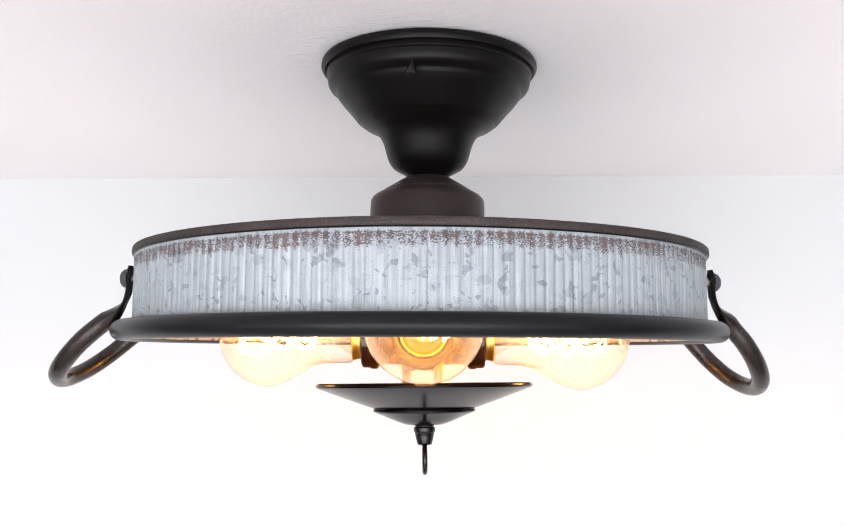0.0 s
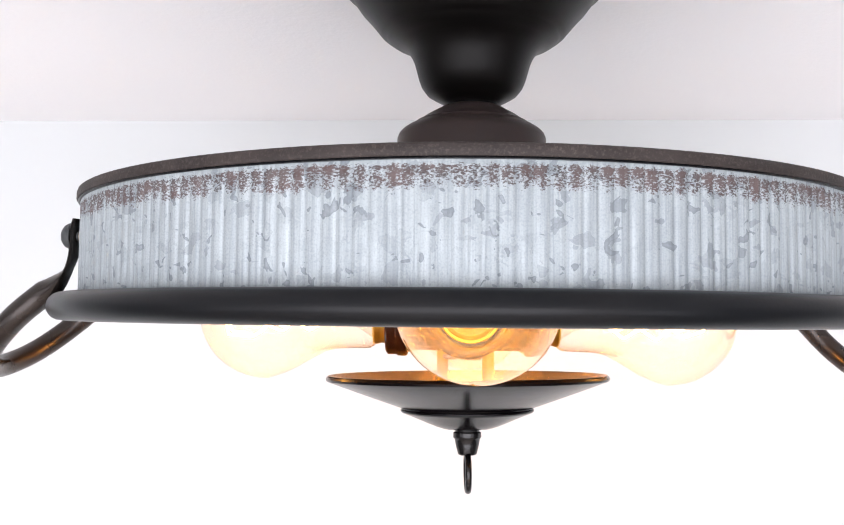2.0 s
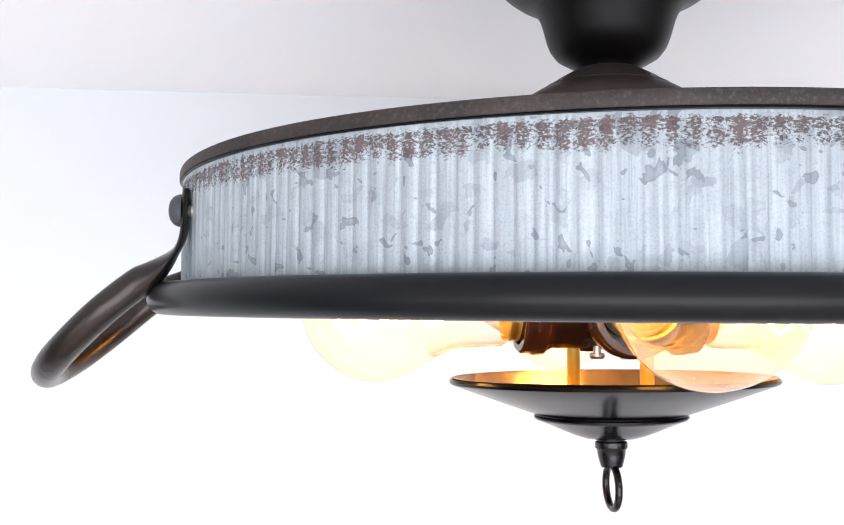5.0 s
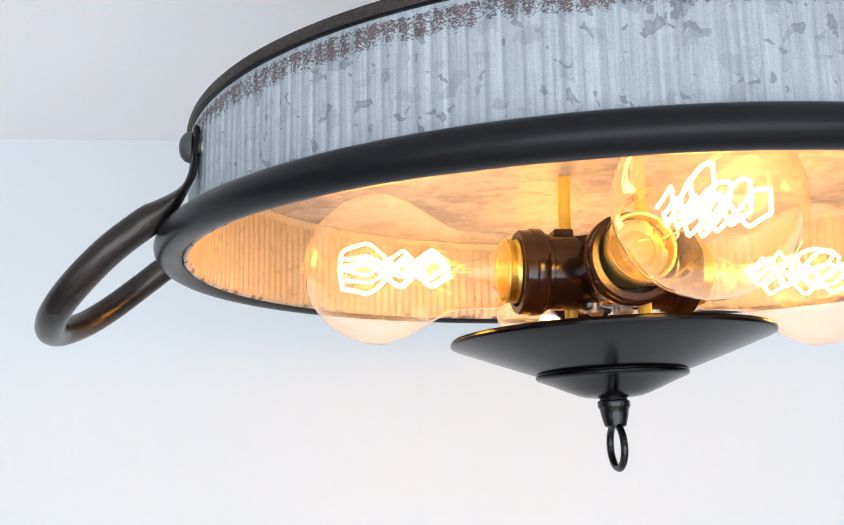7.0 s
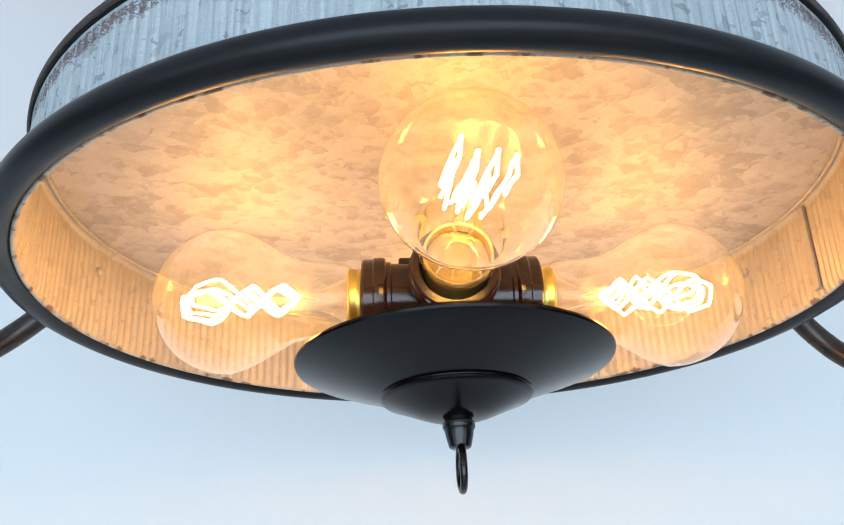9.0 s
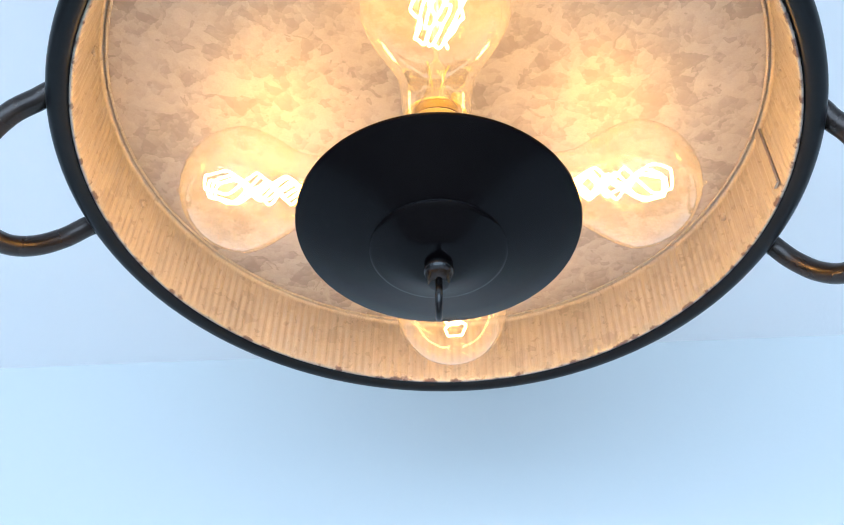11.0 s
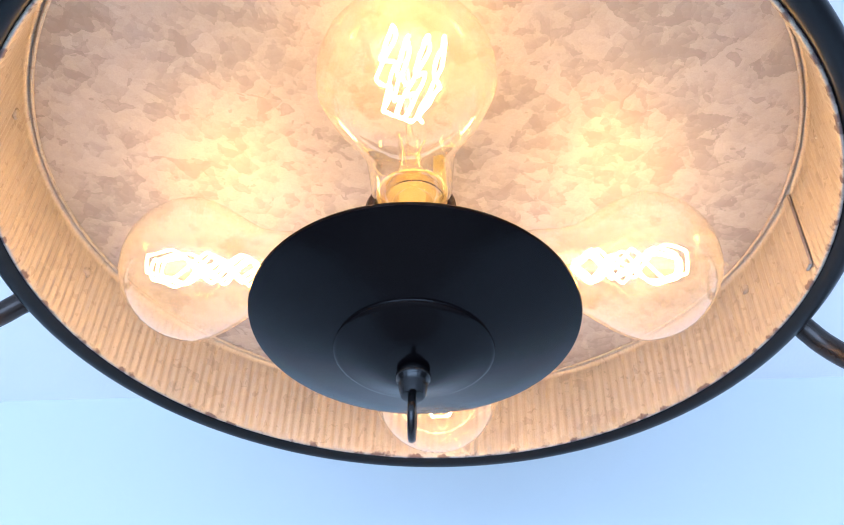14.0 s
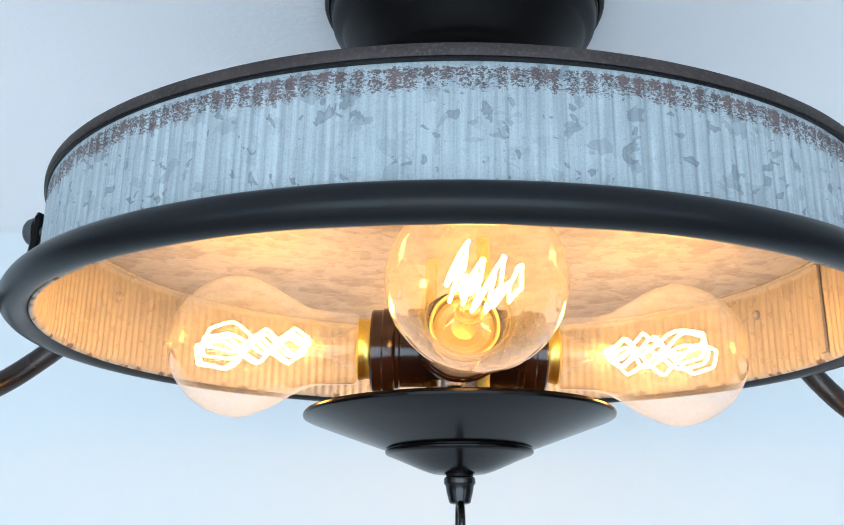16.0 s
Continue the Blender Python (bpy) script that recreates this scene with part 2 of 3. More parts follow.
BAND = rusty_band("rusty_band")
BRASS = brass("brass")
YELLOW = brass("yellow_wire", (0.78, 0.58, 0.10), 0.35, 0.4)
STEEL = brass("bright_steel", (0.75, 0.74, 0.72), 0.3)
CREAM = brass("amber_cement", (0.46, 0.33, 0.06), 0.3, 0.5)
GLASS = bulb_glass("clear_bulb_glass")
STEM_GLASS = bulb_glass("stem_glass")
FILAMENT = filament_glow("glowing_filament")


# ---- mesh helpers ----
def solid(name, bm, material, angle=38):
    bmesh.ops.recalc_face_normals(bm, faces=bm.faces[:])
    mesh = bpy.data.meshes.new(name)
    bm.to_mesh(mesh)
    bm.free()
    mesh.materials.append(material)
    mesh.polygons.foreach_set("use_smooth", [True] * len(mesh.polygons))
    mesh.set_sharp_from_angle(angle=radians(angle))
    return mesh


def part(name, bm, material, parent, label="", m=None, angle=38):
    """Links a bmesh as one mesh object under a thing or a part."""
    ob = new(name, solid(name, bm, material, angle))
    ob.parent = parent
    if m is not None:
        ob.matrix_basis = m
    return tagged(ob, label)


def lathe(profile, n=96, closed=True, wobble=None):
    """Turns a profile of (r, z) round z. Points with r = 0 become poles. wobble(angle, r, z) gives a change of r."""
    bm = bmesh.new()
    rings = []
    for r, z in profile:
        if r < 1e-7:
            rings.append([bm.verts.new((0, 0, z))])
        else:
            ring = []
            for i in range(n):
                a = 2 * math.pi * i / n
                q = r + (wobble(a, r, z) if wobble else 0)
                ring.append(bm.verts.new((q * math.cos(a), q * math.sin(a), z)))
            rings.append(ring)
    pairs = list(zip(rings, rings[1:])) + ([(rings[-1], rings[0])] if closed and len(rings[0]) > 1 and len(rings[-1]) > 1 else [])
    for a, b in pairs:
        for i in range(n):
            j = (i + 1) % n
            if len(a) == 1 and len(b) == 1:
                continue
            if len(a) == 1:
                bm.faces.new((a[0], b[i], b[j]))
            elif len(b) == 1:
                bm.faces.new((a[i], b[0], a[j]))
            else:
                bm.faces.new((a[i], b[i], b[j], a[j]))
    return bm


def sweep(points, sections, n=14, closed=False, up=Vector((0, 0, 1))):
    """A tube along points; sections gives (half width, half height) at each point, or one pair for all."""
    bm = bmesh.new()
    pts = [Vector(p) for p in points]
    count = len(pts)
    if isinstance(sections[0], (int, float)):
        sections = [sections] * count
    rings, side = [], None
    for k, p in enumerate(pts):
        a = pts[(k - 1) % count] if closed or k else p
        b = pts[(k + 1) % count] if closed or k < count - 1 else p
        d = (b - a).normalized()
        if side is None:
            side = d.cross(up)
            if side.length < 1e-4:
                side = d.cross(Vector((1, 0, 0)))
        side = (side - d * side.dot(d)).normalized()
        other = side.cross(d)
        w, h = sections[k]
        rings.append([bm.verts.new(p + side * (w * math.cos(2 * math.pi * i / n)) + other * (h * math.sin(2 * math.pi * i / n))) for i in range(n)])
    for k in range(count if closed else count - 1):
        a, b = rings[k], rings[(k + 1) % count]
        for i in range(n):
            j = (i + 1) % n
            bm.faces.new((a[i], b[i], b[j], a[j]))
    if not closed:
        bm.faces.new(rings[0])
        bm.faces.new(rings[-1])
    return bm


def smooth_path(points, steps=8):
    """Catmull-Rom through the points."""
    p = [Vector(q) for q in points]
    p = [2 * p[0] - p[1], *p, 2 * p[-1] - p[-2]]
    out = []
    for k in range(1, len(p) - 2):
        for s in range(steps):
            t = s / steps
            a, b, c, d = p[k - 1:k + 3]
            out.append(0.5 * ((2 * b) + (c - a) * t + (2 * a - 5 * b + 4 * c - d) * t * t + (3 * b - a - 3 * c + d) * t ** 3))
    return out + [p[-2]]


def slab(x0, x1, y0, y1, z0, z1, holes=(), axis="y"):
    """A plate between two corners; holes (a0, a1, z0, z1) go through it along its thin axis."""
    bm = bmesh.new()
    a0, a1 = (x0, x1) if axis == "y" else (y0, y1)
    us = sorted({a0, a1, *[h[0] for h in holes], *[h[1] for h in holes]})
    vs = sorted({z0, z1, *[h[2] for h in holes], *[h[3] for h in holes]})
    for u0, u1 in zip(us, us[1:]):
        for v0, v1 in zip(vs, vs[1:]):
            if any(h[0] <= u0 and u1 <= h[1] and h[2] <= v0 and v1 <= h[3] for h in holes):
                continue
            r = bmesh.ops.create_cube(bm, size=1)["verts"]
            cx, cy = ((u0 + u1) / 2, (y0 + y1) / 2) if axis == "y" else ((x0 + x1) / 2, (u0 + u1) / 2)
            sx, sy = (u1 - u0, y1 - y0) if axis == "y" else (x1 - x0, u1 - u0)
            for v in r:
                v.co = Vector((cx + v.co.x * sx, cy + v.co.y * sy, (v0 + v1) / 2 + v.co.z * (v1 - v0)))
    return bm


def structure(name, bm, material, label):
    return tagged(new(name, solid(name, bm, material)), label, kind="structure")


# ---- the room ----
CEILING, WALL_Y = 2.44, 0.3968
X0, X1, Y0 = -2.4, 2.2, -3.2
structure("wall_north", slab(X0, X1, WALL_Y, WALL_Y + 0.12, 0, CEILING), WALL_PAINT, "plain pale grey-blue painted wall close behind the lamp")
structure("wall_south", slab(X0, X1, Y0 - 0.12, Y0, 0, CEILING, [(-2.2, 2.0, 0.1, 2.2)]), WALL_PAINT, "pale grey-blue wall with a tall window opening")
# side walls out of view, dark to deepen reflections; their openings are invented
structure("wall_west", slab(X0 - 0.12, X0, Y0, WALL_Y, 0, CEILING, [(-2.95, -1.45, 0.8, 2.1)], "x"), SIDE_DIMMER, "unseen side wall, darkened to dim the drum's sides, with an added window opening")
structure("wall_east", slab(X1, X1 + 0.12, Y0, WALL_Y, 0, CEILING, [(-2.95, -1.45, 0.8, 2.1)], "x"), SIDE_DIMMER, "unseen side wall, darkened to dim the drum's sides, with an added window opening")
structure("ceiling", slab(X0 - 0.12, X1 + 0.12, Y0 - 0.12, WALL_Y + 0.12, CEILING, CEILING + 0.1), CEILING_PAINT, "flat white painted ceiling")
structure("floor", slab(X0 - 0.12, X1 + 0.12, Y0 - 0.12, WALL_Y + 0.12, -0.1, 0), FLOOR_WOOD, "brown oak floor")

# ---- the ceiling light ----
light = tagged(new("ceiling_light"), "galvanised corrugated tub ceiling light with black handles, lit", "ceiling light")
light.matrix_world = pose(0, 0, CEILING)
light.empty_display_size = 0.05
DRUM = pose(0, 0, -CEILING) @ pose(-0.0017, -0.0043, 2.2625, -0.38, -0.48, 0)
DISH = pose(0, 0, -CEILING) @ pose(-0.0012, 0, 2.2631, -2.09, -1.37, 0)


def under(profile, z=CEILING):
    return [(r, h - z) for r, h in profile]


# canopy with its rolled flange, ogee body and neck
canopy_profile = under([
    (0, 2.4396), (0.0690, 2.4396), (0.0712, 2.4388), (0.0722, 2.4370), (0.0723, 2.4348), (0.0715, 2.4330), (0.0700, 2.4325), (0.0688, 2.4331), (0.0687, 2.4316), (0.0690, 2.4306), (0.0688, 2.4296), (0.0680, 2.4290),
    (0.0679, 2.4262), (0.0674, 2.4232), (0.0664, 2.4214), (0.0645, 2.4200), (0.0628, 2.4190), (0.0620, 2.4182), (0.0617, 2.4170), (0.0606, 2.4152), (0.0580, 2.4116), (0.0548, 2.4082), (0.0512, 2.4040), (0.0478, 2.3998),
    (0.0462, 2.3984), (0.0448, 2.3979), (0.0440, 2.3972), (0.0428, 2.3960), (0.0390, 2.3942), (0.0348, 2.3921), (0.0326, 2.3898), (0.0307, 2.3866), (0.0295, 2.3836), (0.0285, 2.3801), (0.0273, 2.3756), (0.0257, 2.3716), (0.0230, 2.3681),
    (0.0188, 2.3656), (0.0158, 2.3641), (0.0141, 2.3626), (0.0134, 2.3606), (0, 2.3606)])
STEM = pose(0, 0.006, 0)
canopy = part("canopy", lathe(canopy_profile), BLACK, light, "satin black stepped canopy against the ceiling", STEM)
n_out = Vector((-0.03, -0.45, -0.89)).normalized()
screw_m = Matrix.Translation(Vector((-0.0050, -0.0648, 2.4212 - CEILING))) @ n_out.to_track_quat("Z", "Y").to_matrix().to_4x4()
part("thumb_screw", lathe([(0, -0.004), (0.0015, -0.004), (0.0015, 0.0035), (0.0024, 0.0042), (0.0027, 0.0070), (0.0029, 0.0112), (0.0024, 0.0122), (0, 0.0124)], 20), HANDLE_BLACK, canopy, "small black thumb screw", screw_m)
part("coupling", lathe(under([
    (0, 2.3618), (0.0140, 2.3618), (0.0168, 2.3604), (0.0230, 2.3568), (0.0276, 2.3536), (0.0286, 2.3533), (0.0290, 2.3526), (0.0322, 2.3510), (0.0348, 2.3494), (0.0368, 2.3474), (0.0377, 2.3452), (0.0379, 2.3400), (0.0379, 2.3060), (0, 2.3060)])),
    BRONZE, light, "bronze coned coupling between canopy and drum", STEM)

# drum, leaning a little by itself; heights are over its middle
RIBS, DR = 224, 0.178


def oval(a):
    """The drum is a little flat towards the second handle."""
    return -0.0026 * max(0.0, math.cos(a)) ** 3


def ribs(a, r, z, depth=0.00062, narrow=4):
    """Rounded flutes parted by grooves; a higher number makes the grooves narrower."""
    fade = min(1.0, max(0.0, (z + 0.0075) / 0.003)) * min(1.0, max(0.0, (0.0385 - z) / 0.0025))
    return -depth * fade * (0.5 - 0.5 * math.cos(RIBS * a)) ** narrow + oval(a) + 0.0004 * math.sin(2 * a + 0.6) + 0.0002 * math.sin(5 * a)


drum_profile = [(DR, -0.0075), (DR, -0.0040), (DR, 0.005), (DR, 0.02), (DR, 0.034), (DR, 0.0360), (DR, 0.0385), (DR, 0.0405), (DR - 0.0004, 0.0405)]
drum = part("drum", lathe(drum_profile, RIBS * 8, False, ribs), ZINC, light, "corrugated galvanised steel drum, rusty at its top edge", DRUM, 60)
part("drum_lining", lathe([(DR - 0.0052, 0.0402), (DR - 0.0040, 0.0395), (DR - 0.0028, 0.0388), (DR - 0.0019, 0.0377), (DR - 0.0015, 0.0362), (DR - 0.0014, 0.0345), (DR - 0.0014, 0.02), (DR - 0.0014, -0.0040), (DR - 0.0012, -0.0072), (DR - 0.0009, -0.0079), (DR - 0.0003, -0.0082), (DR + 0.0004, -0.0079), (DR + 0.0008, -0.0065)], RIBS * 8, False, lambda a, r, z: ribs(a, r, z, 0.00100 if z < 0.035 else 0.0, 1) + 0.0005), ZINC_IN_LIT, drum, "inner face of the corrugated drum", None, 60)
part("drum_top", lathe([(0, 0.0424), (0.1770, 0.0424), (0.1770, 0.0405), (0.1745, 0.0395), (0.1715, 0.0398), (0.12, 0.0402), (0.06, 0.0400), (0, 0.0398)], 128, True, lambda a, r, z: oval(a) * r / 0.178), ZINC_DISC_LIT, light, "mottled galvanised disc closing the drum", DRUM)


def uneven(a, r, z):
    return oval(a) + 0.0003 * math.sin(7 * a) + 0.0003 * math.sin(3 * a + 1)


part("top_band", lathe([(0.1700, 0.0427), (0.1700, 0.0438), (0.1790, 0.0440), (0.1797, 0.0436), (0.1800, 0.0426), (0.1800, 0.0404), (0.1796, 0.0398), (0.1782, 0.0398), (0.1780, 0.0427)], 160, True, uneven), BAND, light, "brown rusty band round the drum's top", DRUM)

# the shadow line below the band, modelled as a thin black ring
part("band_shadow_gap", lathe([(0.1776, 0.0398), (0.1793, 0.0398), (0.1796, 0.0395), (0.1793, 0.0392), (0.1776, 0.0392)], 160, True, lambda a, r, z: uneven(a, r, z) - 0.0002), RIM_BLACK, light, "black ring standing in for the shadow line under the band", DRUM)

part("bead", lathe([(DR - 0.0040 + 0.0009 * math.cos(k * math.pi / 4), 0.0389 + 0.0009 * math.sin(k * math.pi / 4)) for k in range(8)], 160, True, lambda a, r, z: oval(a)), ZINC_IN_LIT, drum, "rounded bead where disc and drum meet")

# lap seam inside
seam = bmesh.new()
bmesh.ops.create_cube(seam, size=1, matrix=pose(0.1731, 0, 0.0165) @ Matrix.Diagonal((0.0013, 0.0050, 0.042, 1)))
part("seam", seam, ZINC_IN_LIT, drum, "lapped seam", pose(0, 0, 0, 0, 0, 6.8))

# rolled rim
ring = [(0.1843 + 0.0058 * math.cos(k * math.pi / 10), -0.0046 + 0.0058 * math.sin(k * math.pi / 10)) for k in range(20)]
rim = part("rim", lathe(ring, 192, True, lambda a, r, z: oval(a) + 0.0003 * math.sin(2 * a + 0.6)), RIM_BLACK, light, "round black rolled rim", DRUM)


def handle(centre, half, reach, drop, inward=0.0, sway=0.0, name="handle"):
    """A bar bent to a loop, flattened to riveted tabs at its ends; built round the x axis, then turned to its angle."""
    w = 0.181 * math.sin(half)
    x = 0.181 * math.cos(half) + inward
    tab = radians(16.8)
    wt, xt = 0.181 * math.sin(tab), 0.181 * math.cos(tab) + inward
    one = [(xt - 0.0012, -wt, 0.0330), (xt - 0.0009, -wt, 0.0250), (xt - 0.0002, -wt, 0.0160), ((x + xt) / 2 + 0.0026, -(w + 2 * wt) / 3, 0.0095), (x + 0.0085, -(3 * w + wt) / 4, 0.0035)]
    for f, g, sink in ((0.28, -0.0008, 0.11), (0.48, -0.0002, 0.34), (0.69, 0.0050, 0.61), (0.86, 0.0150, 0.83), (0.965, 0.0290, 0.96)):
        one.append((x + reach * f, -w + g, 0.0035 - (drop + 0.0035) * sink))
    mid = [(x + reach, 0, -drop)]
    loop = one + mid + [(a, -b, c) for a, b, c in reversed(one)]
    # the loops have been knocked a little sideways
    loop = [(a, b + sway * min(1.0, max(0.0, (a - x - 0.004) / reach)), c) for a, b, c in loop]
    path = smooth_path(loop, 6)
    total = len(path) - 1
    sections = []
    for k in range(total + 1):
        s = min(k, total - k) / 6  # in steps of the control points
        f = min(max((s - 2.4) / 2.2, 0), 1)
        f = f * f * (3 - 2 * f)
        end = min(1, 0.55 + s * 1.2)
        sections.append(((0.0054 + (0.0056 - 0.0054) * f) * end, 0.0013 + (0.0056 - 0.0013) * f))
    m = DRUM @ pose(0, 0, 0, 0, 0, centre)
    ob = part(name, sweep(path, sections, 16, False, Vector((1, 0, 0.02))), HANDLE_BLACK, light, "black bent bar handle with flattened tabs", m, 50)
    for s in (-1, 1):
        q = pose(xt - 0.0002, s * wt, 0.0255, 0, 90, 0)
        part("rivet", lathe([(0, -0.0035), (0.0022, -0.0035), (0.0022, 0.0), (0.0056, 0.0002), (0.0057, 0.0012), (0.0049, 0.0030), (0.0034, 0.0042), (0.0016, 0.0047), (0, 0.0048)], 24), RIVET_METAL, ob, "domed grey rivet", q)
        part("rivet_tail", lathe([(0, -0.0030), (0.0026, -0.0030), (0.0027, -0.0048), (0.0021, -0.0056), (0.0012, -0.0054), (0, -0.0060)], 16), ZINC_IN_LIT, ob, "peened zinc rivet end inside the drum", q)
    return ob


handle(7.2, radians(13.8), 0.0440, 0.0385, -0.0020, 0.0080)
handle(186.5, radians(13.6), 0.0530, 0.0340, 0.0, -0.0050)

# cluster of four sockets under the drum
TWIST = 3.5
hub_m = DRUM @ pose(0.0005, 0.0040, -0.0078, 0, 0, TWIST)
hub = bmesh.new()
bmesh.ops.create_cone(hub, cap_ends=True, segments=8, radius1=0.0185, radius2=0.0185, depth=0.030, matrix=pose(0, 0, 0, 0, 0, 22.5))
bmesh.ops.bevel(hub, geom=hub.edges[:], offset=0.0018, segments=2, affect="EDGES")
cluster = part("socket_cluster", hub, BAKELITE, light, "brown-black moulded hub of four lamp sockets", hub_m)
for k in range(4):
    turn = pose(0, 0, 0, 0, 0, 90 * k) @ pose(0, 0, 0, 0, 90, 0)
    prof = [(0.0, 0.010), (0.0166, 0.010), (0.0166, 0.0262), (0.0174, 0.0268), (0.0174, 0.0284), (0.0189, 0.0290), (0.0194, 0.0298), (0.0194, 0.0338), (0.0187, 0.0346),
            (0.0187, 0.0386), (0.0178, 0.0395), (0.0150, 0.0395), (0.0148, 0.028), (0, 0.028)]
    sock = part("socket", lathe(prof, 48), BAKELITE, cluster, "", turn)
    bar = bmesh.new()
    bmesh.ops.create_cube(bar, size=1, matrix=pose(-0.0160, 0, 0.0185) @ Matrix.Diagonal((0.006, 0.010, 0.009, 1)))
    bmesh.ops.bevel(bar, geom=bar.edges[:], offset=0.0008, segments=1, affect="EDGES")
    part("key", bar, BAKELITE, sock, "")
for x, y in ((-0.0120, 0.0165), (0.0120, -0.0165)):
    part("post", sweep(smooth_path([(x, y, 0.0405), (x * 1.06, y, 0.020), (x, y * 0.96, -0.010), (x * 0.97, y, -0.053)]), (0.0029, 0.0029), 14), YELLOW, light, "yellow zinc-plated post between drum and dish", DRUM)
for x, y in ((0.009, 0.010), (-0.008, -0.011), (0.004, -0.014)):
    part("terminal_screw", lathe([(0, 0), (0.0016, 0), (0.0016, -0.003), (0.0032, -0.0032), (0.0033, -0.0046), (0.0026, -0.0056), (0, -0.0058)], 18), STEEL, cluster, "small bright screw", pose(x, y, -0.0148))

# dish, finial and ring below the sockets
dish_profile = [(0, -0.0560), (0.012, -0.0560), (0.030, -0.0510), (0.050, -0.0440), (0.0670, -0.0376), (0.0680, -0.0372), (0.0690, -0.0374), (0.0695, -0.0384), (0.0692, -0.0394), (0.0680, -0.0400),
                (0.0560, -0.0444), (0.0450, -0.0484), (0.0360, -0.0516), (0.0326, -0.0528), (0.0324, -0.0533), (0.0329, -0.0538), (0.0328, -0.0545), (0.0321, -0.0551), (0.0310, -0.0555), (0.0262, -0.0574), (0.0205, -0.0599), (0.0155, -0.0619), (0.0120, -0.0630), (0.0070, -0.0636), (0, -0.0636)]
dish = part("dish", lathe(dish_profile, 128), DISH_BLACK, light, "shallow black dish with a stepped underside", DISH)
part("dish_lining", lathe([(0, -0.0556), (0.012, -0.0556), (0.030, -0.0506), (0.050, -0.0436), (0.0668, -0.0372), (0.0676, -0.0368), (0.0684, -0.0369), (0.0668, -0.0378), (0.012, -0.0559), (0, -0.0559)], 128), DISH_GOLD_GLEAM, dish, "glossy inside of the dish, coloured gold for the bulbs' reflections")
finial_profile = [(0, -0.0625), (0.0058, -0.0625), (0.0060, -0.0645), (0.0069, -0.0650), (0.0070, -0.0672), (0.0066, -0.0678), (0.0062, -0.0683), (0.0058, -0.0710), (0.0049, -0.0745), (0.0046, -0.0755), (0.0038, -0.0760), (0, -0.0760)]
finial = part("finial", lathe(finial_profile, 40), GLOSS_BLACK, light, "black turned finial", DISH)
link_path = [(0.0080 * math.sin(2 * math.pi * k / 36), 0, 0.0092 * math.cos(2 * math.pi * k / 36)) for k in range(36)]
part("pull_ring", sweep(link_path, (0.0016, 0.0016), 12, True, Vector((0, 1, 0))), GLOSS_BLACK, finial, "black wire ring", pose(0, 0, -0.0840, 0, 0, -84.4))


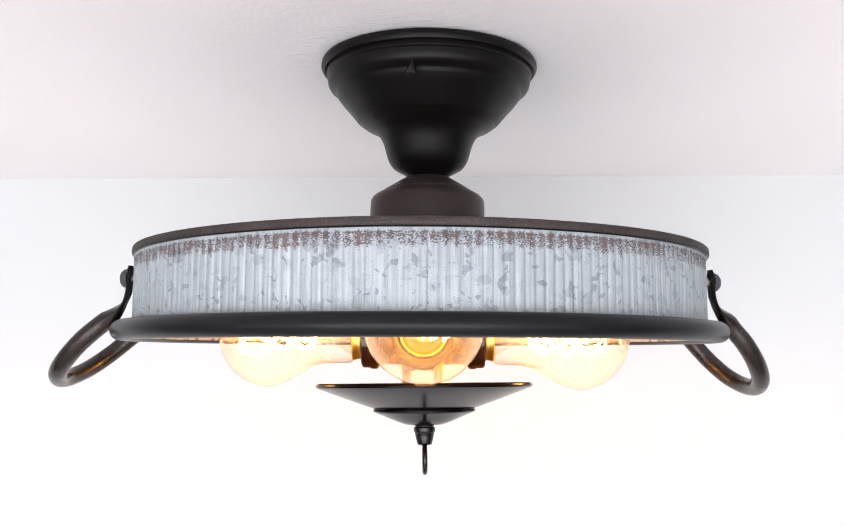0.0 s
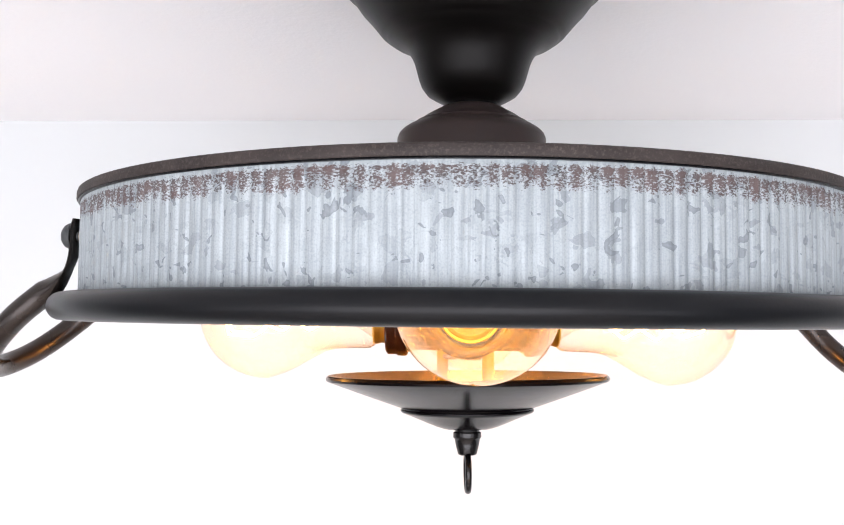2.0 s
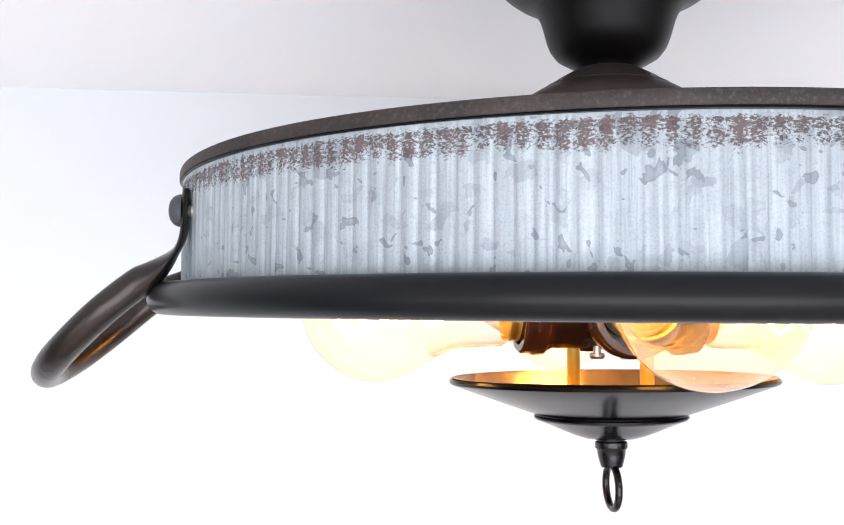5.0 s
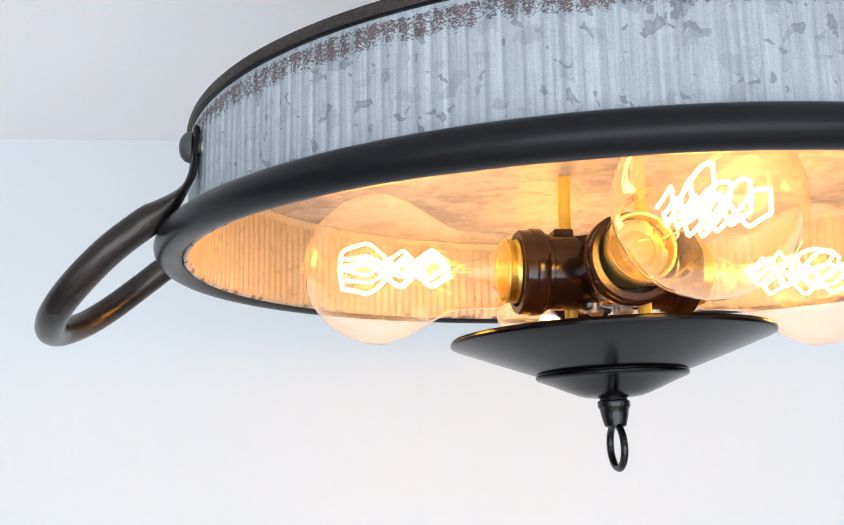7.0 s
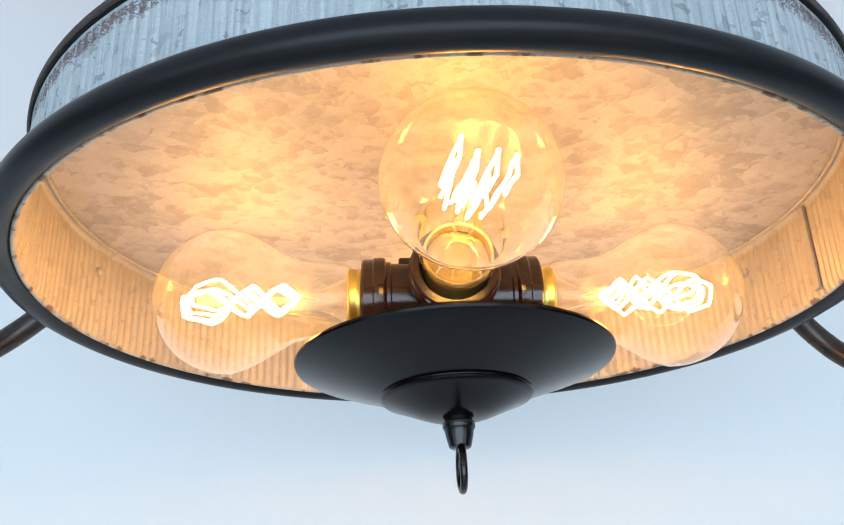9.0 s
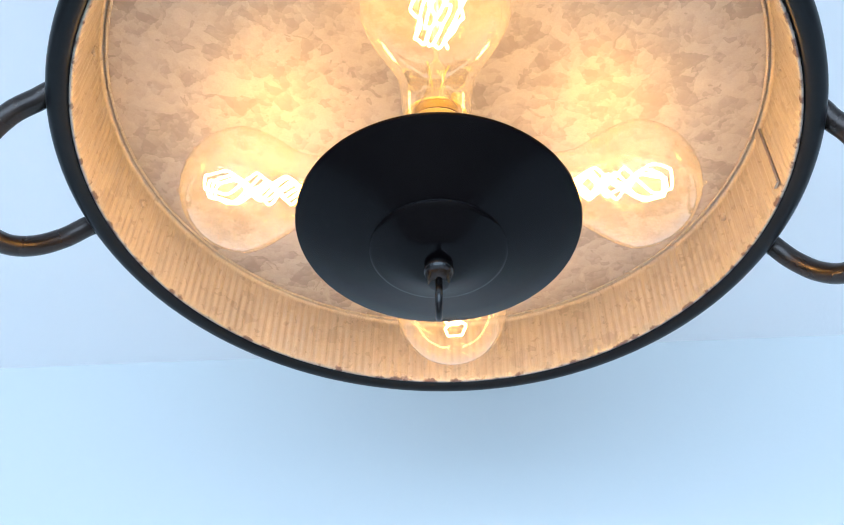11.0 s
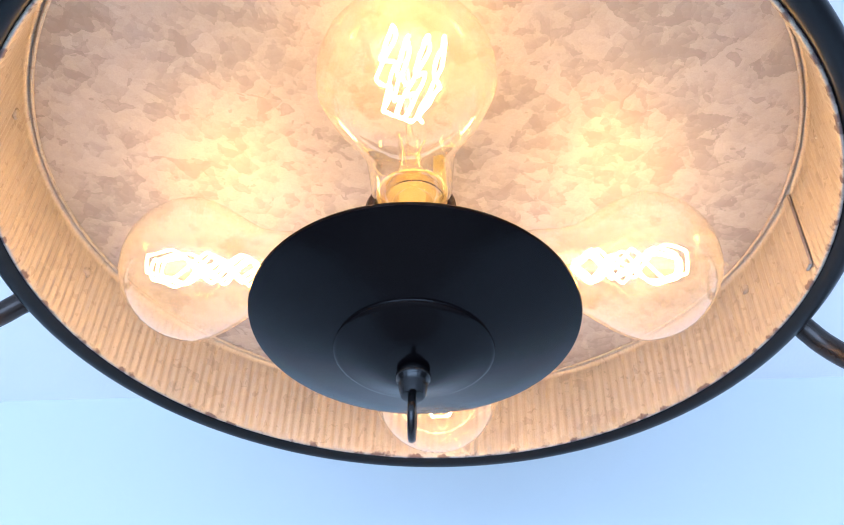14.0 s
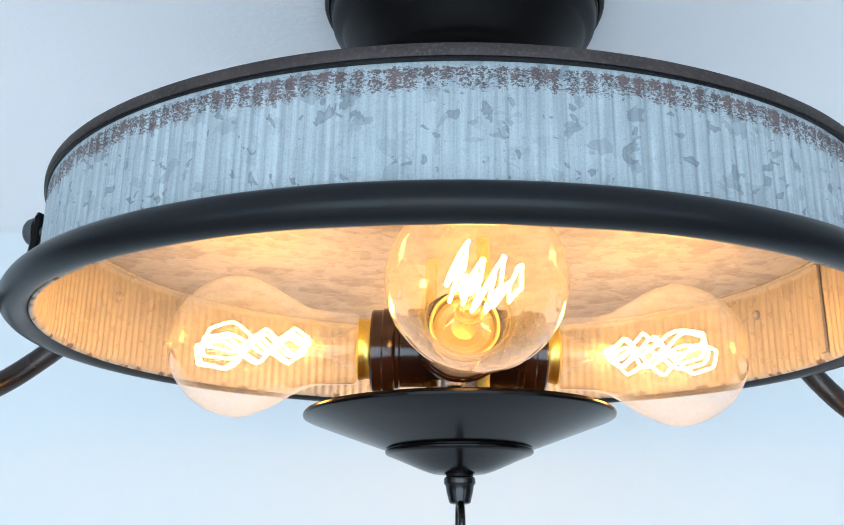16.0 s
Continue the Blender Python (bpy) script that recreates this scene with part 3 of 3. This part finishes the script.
# ---- bulbs ----
def light_bulb(m, reach, seed):
    """A clear filament bulb along local x, reckoned from the hub's middle; reach: how long its hand-wound filament is."""
    bulb = tagged(new("light_bulb"), "clear glass filament bulb glowing warm in its socket", "light bulb", "bulbs of the ceiling light")
    bulb.empty_display_size = 0.02
    c = 0.0990
    outer = [(0.0134, 0.0444), (0.0150, 0.0449), (0.0164, 0.0472), (0.0168, 0.0560), (0.0172, 0.0635), (0.0186, 0.0695), (0.0219, 0.0755), (0.0250, 0.0805), (0.0282, 0.0860), (0.0306, 0.0915)]
    for k in range(0, 15):
        a = radians(-2 + 6.2 * k)
        outer.append((0.0326 * math.cos(a), c + 0.0333 * math.sin(a)))
    outer += [(0.0024, 0.1323), (0.0017, 0.1336), (0.0011, 0.1350), (0, 0.1356)]
    along = pose(0, 0, 0, 0, 90, 0)
    glass = part("glass", lathe(outer, 64, False), GLASS, bulb, "clear faintly amber glass", along, 80)
    glass.visible_shadow = False
    part("screw_base", lathe([(0, 0.030), (0.0136, 0.030), (0.0137, 0.0392), (0.0142, 0.0400), (0.0137, 0.0408), (0.0137, 0.0424), (0.0142, 0.0432), (0.0142, 0.0440), (0.0146, 0.0448), (0.0142, 0.0456), (0.0133, 0.0452), (0.0130, 0.0360), (0, 0.0355)], 48), BRASS, bulb, "brass base", along)
    part("base_filling", lathe([(0, 0.0380), (0.0128, 0.0380), (0.0128, 0.0402), (0.0110, 0.0412), (0.0080, 0.0402), (0.0056, 0.0424), (0, 0.0428)], 40), CREAM, bulb, "amber insulating cement inside the base", along)
    stem = part("glass_stem", lathe([(0.0118, 0.0455), (0.0100, 0.0480), (0.0068, 0.0530), (0.0046, 0.0590), (0.0040, 0.0680), (0.0046, 0.0700), (0.0030, 0.0720), (0.0012, 0.0740), (0.0012, 0.1120), (0.0018, 0.1130), (0, 0.1136)], 24, False), STEM_GLASS, bulb, "clear glass stem", along, 80)
    stem.visible_shadow = False
    # the filament hangs in hairpins, each pinched twice between stem and tip
    pts, rng = [], random.Random(seed)
    for k in range(4):
        y = -0.0125 + 0.0066 * k
        half = [(0.0728, 0.0006), (0.0772, 0.0048), (0.0806, 0.0078), (0.0842, 0.0040), (0.0872, 0.0004), (0.0905, -0.0044), (0.0936, -0.0072), (0.0970, -0.0038), (0.1002, -0.0006),
                (0.1045, 0.0050), (0.1092, 0.0086), (0.1140, 0.0076), (0.1188, 0.0060), (0.1204, 0.0050)]
        pin = [(p, 0.0016 + 0.0012 * math.cos(60 * p), r) for p, r in half] + [(0.1210, 0.0034, 0.0)] + [(p, 0.0052 - 0.0012 * math.cos(60 * p), -r) for p, r in reversed(half)]
        grow, push, tip = rng.uniform(0.60, 1.0), rng.uniform(-0.0026, 0.0006), rng.uniform(-0.0022, 0.0022)
        slip = rng.uniform(-0.0036, 0.0036)
        spread = lambda p: 1.0 - 0.30 * min(1.0, max(0.0, (0.1 - p) / 0.02))
        pts += [(0.1172 - (0.1210 - p) * reach + push + slip * max(0.0, 1.0 - abs(p - 0.095) / 0.018) + rng.uniform(-0.0005, 0.0005), (y + q) * spread(p) + 0.13 * (p - 0.095) + rng.uniform(-0.0004, 0.0004), (r + tip * min(1.0, max(0.0, (p - 0.09) / 0.01))) * grow + rng.uniform(-0.0005, 0.0005)) for p, q, r in pin]
    wire = part("filament", sweep(smooth_path(pts, 2), (0.00068, 0.00068), 6), FILAMENT, bulb, "white-hot looped filament")
    wire.visible_shadow = False
    for s in (-1, 1):
        part("support_wire", sweep([(0.060, s * 0.002, 0), (0.068, s * 0.004, 0.001), (0.0715, s * 0.0055, 0.002)], (0.0003, 0.0003), 6), BRASS, bulb, "")
    bulb.matrix_world = m
    return bulb


BULB = pose(0, 0, CEILING) @ hub_m
# each bulb's turn round the hub, its lift, its roll and its filament
SEATS = [(0, 0.0, 35, 0.98, 5), (87, 0.0, 70, 0.95, 8), (180, 0.8, -30, 0.98, 11), (271.2, 3.7, -22, 0.72, 5)]
for turn, lift, roll, reach, seed in SEATS:
    seat = BULB @ pose(0, 0, 0, 0, 0, turn) @ pose(0, 0, 0, 0, -lift, 0)
    light_bulb(seat @ pose(0, 0, 0, roll, 0, 0), reach, seed)
    data = bpy.data.lights.new("filament_light", "POINT")
    data.energy, data.color, data.shadow_soft_size = BULB_POWER, (1.0, 0.38, 0.035), 0.010
    lamp = new("filament_light", data)
    lamp.matrix_world = seat @ pose(0.095, 0, 0)
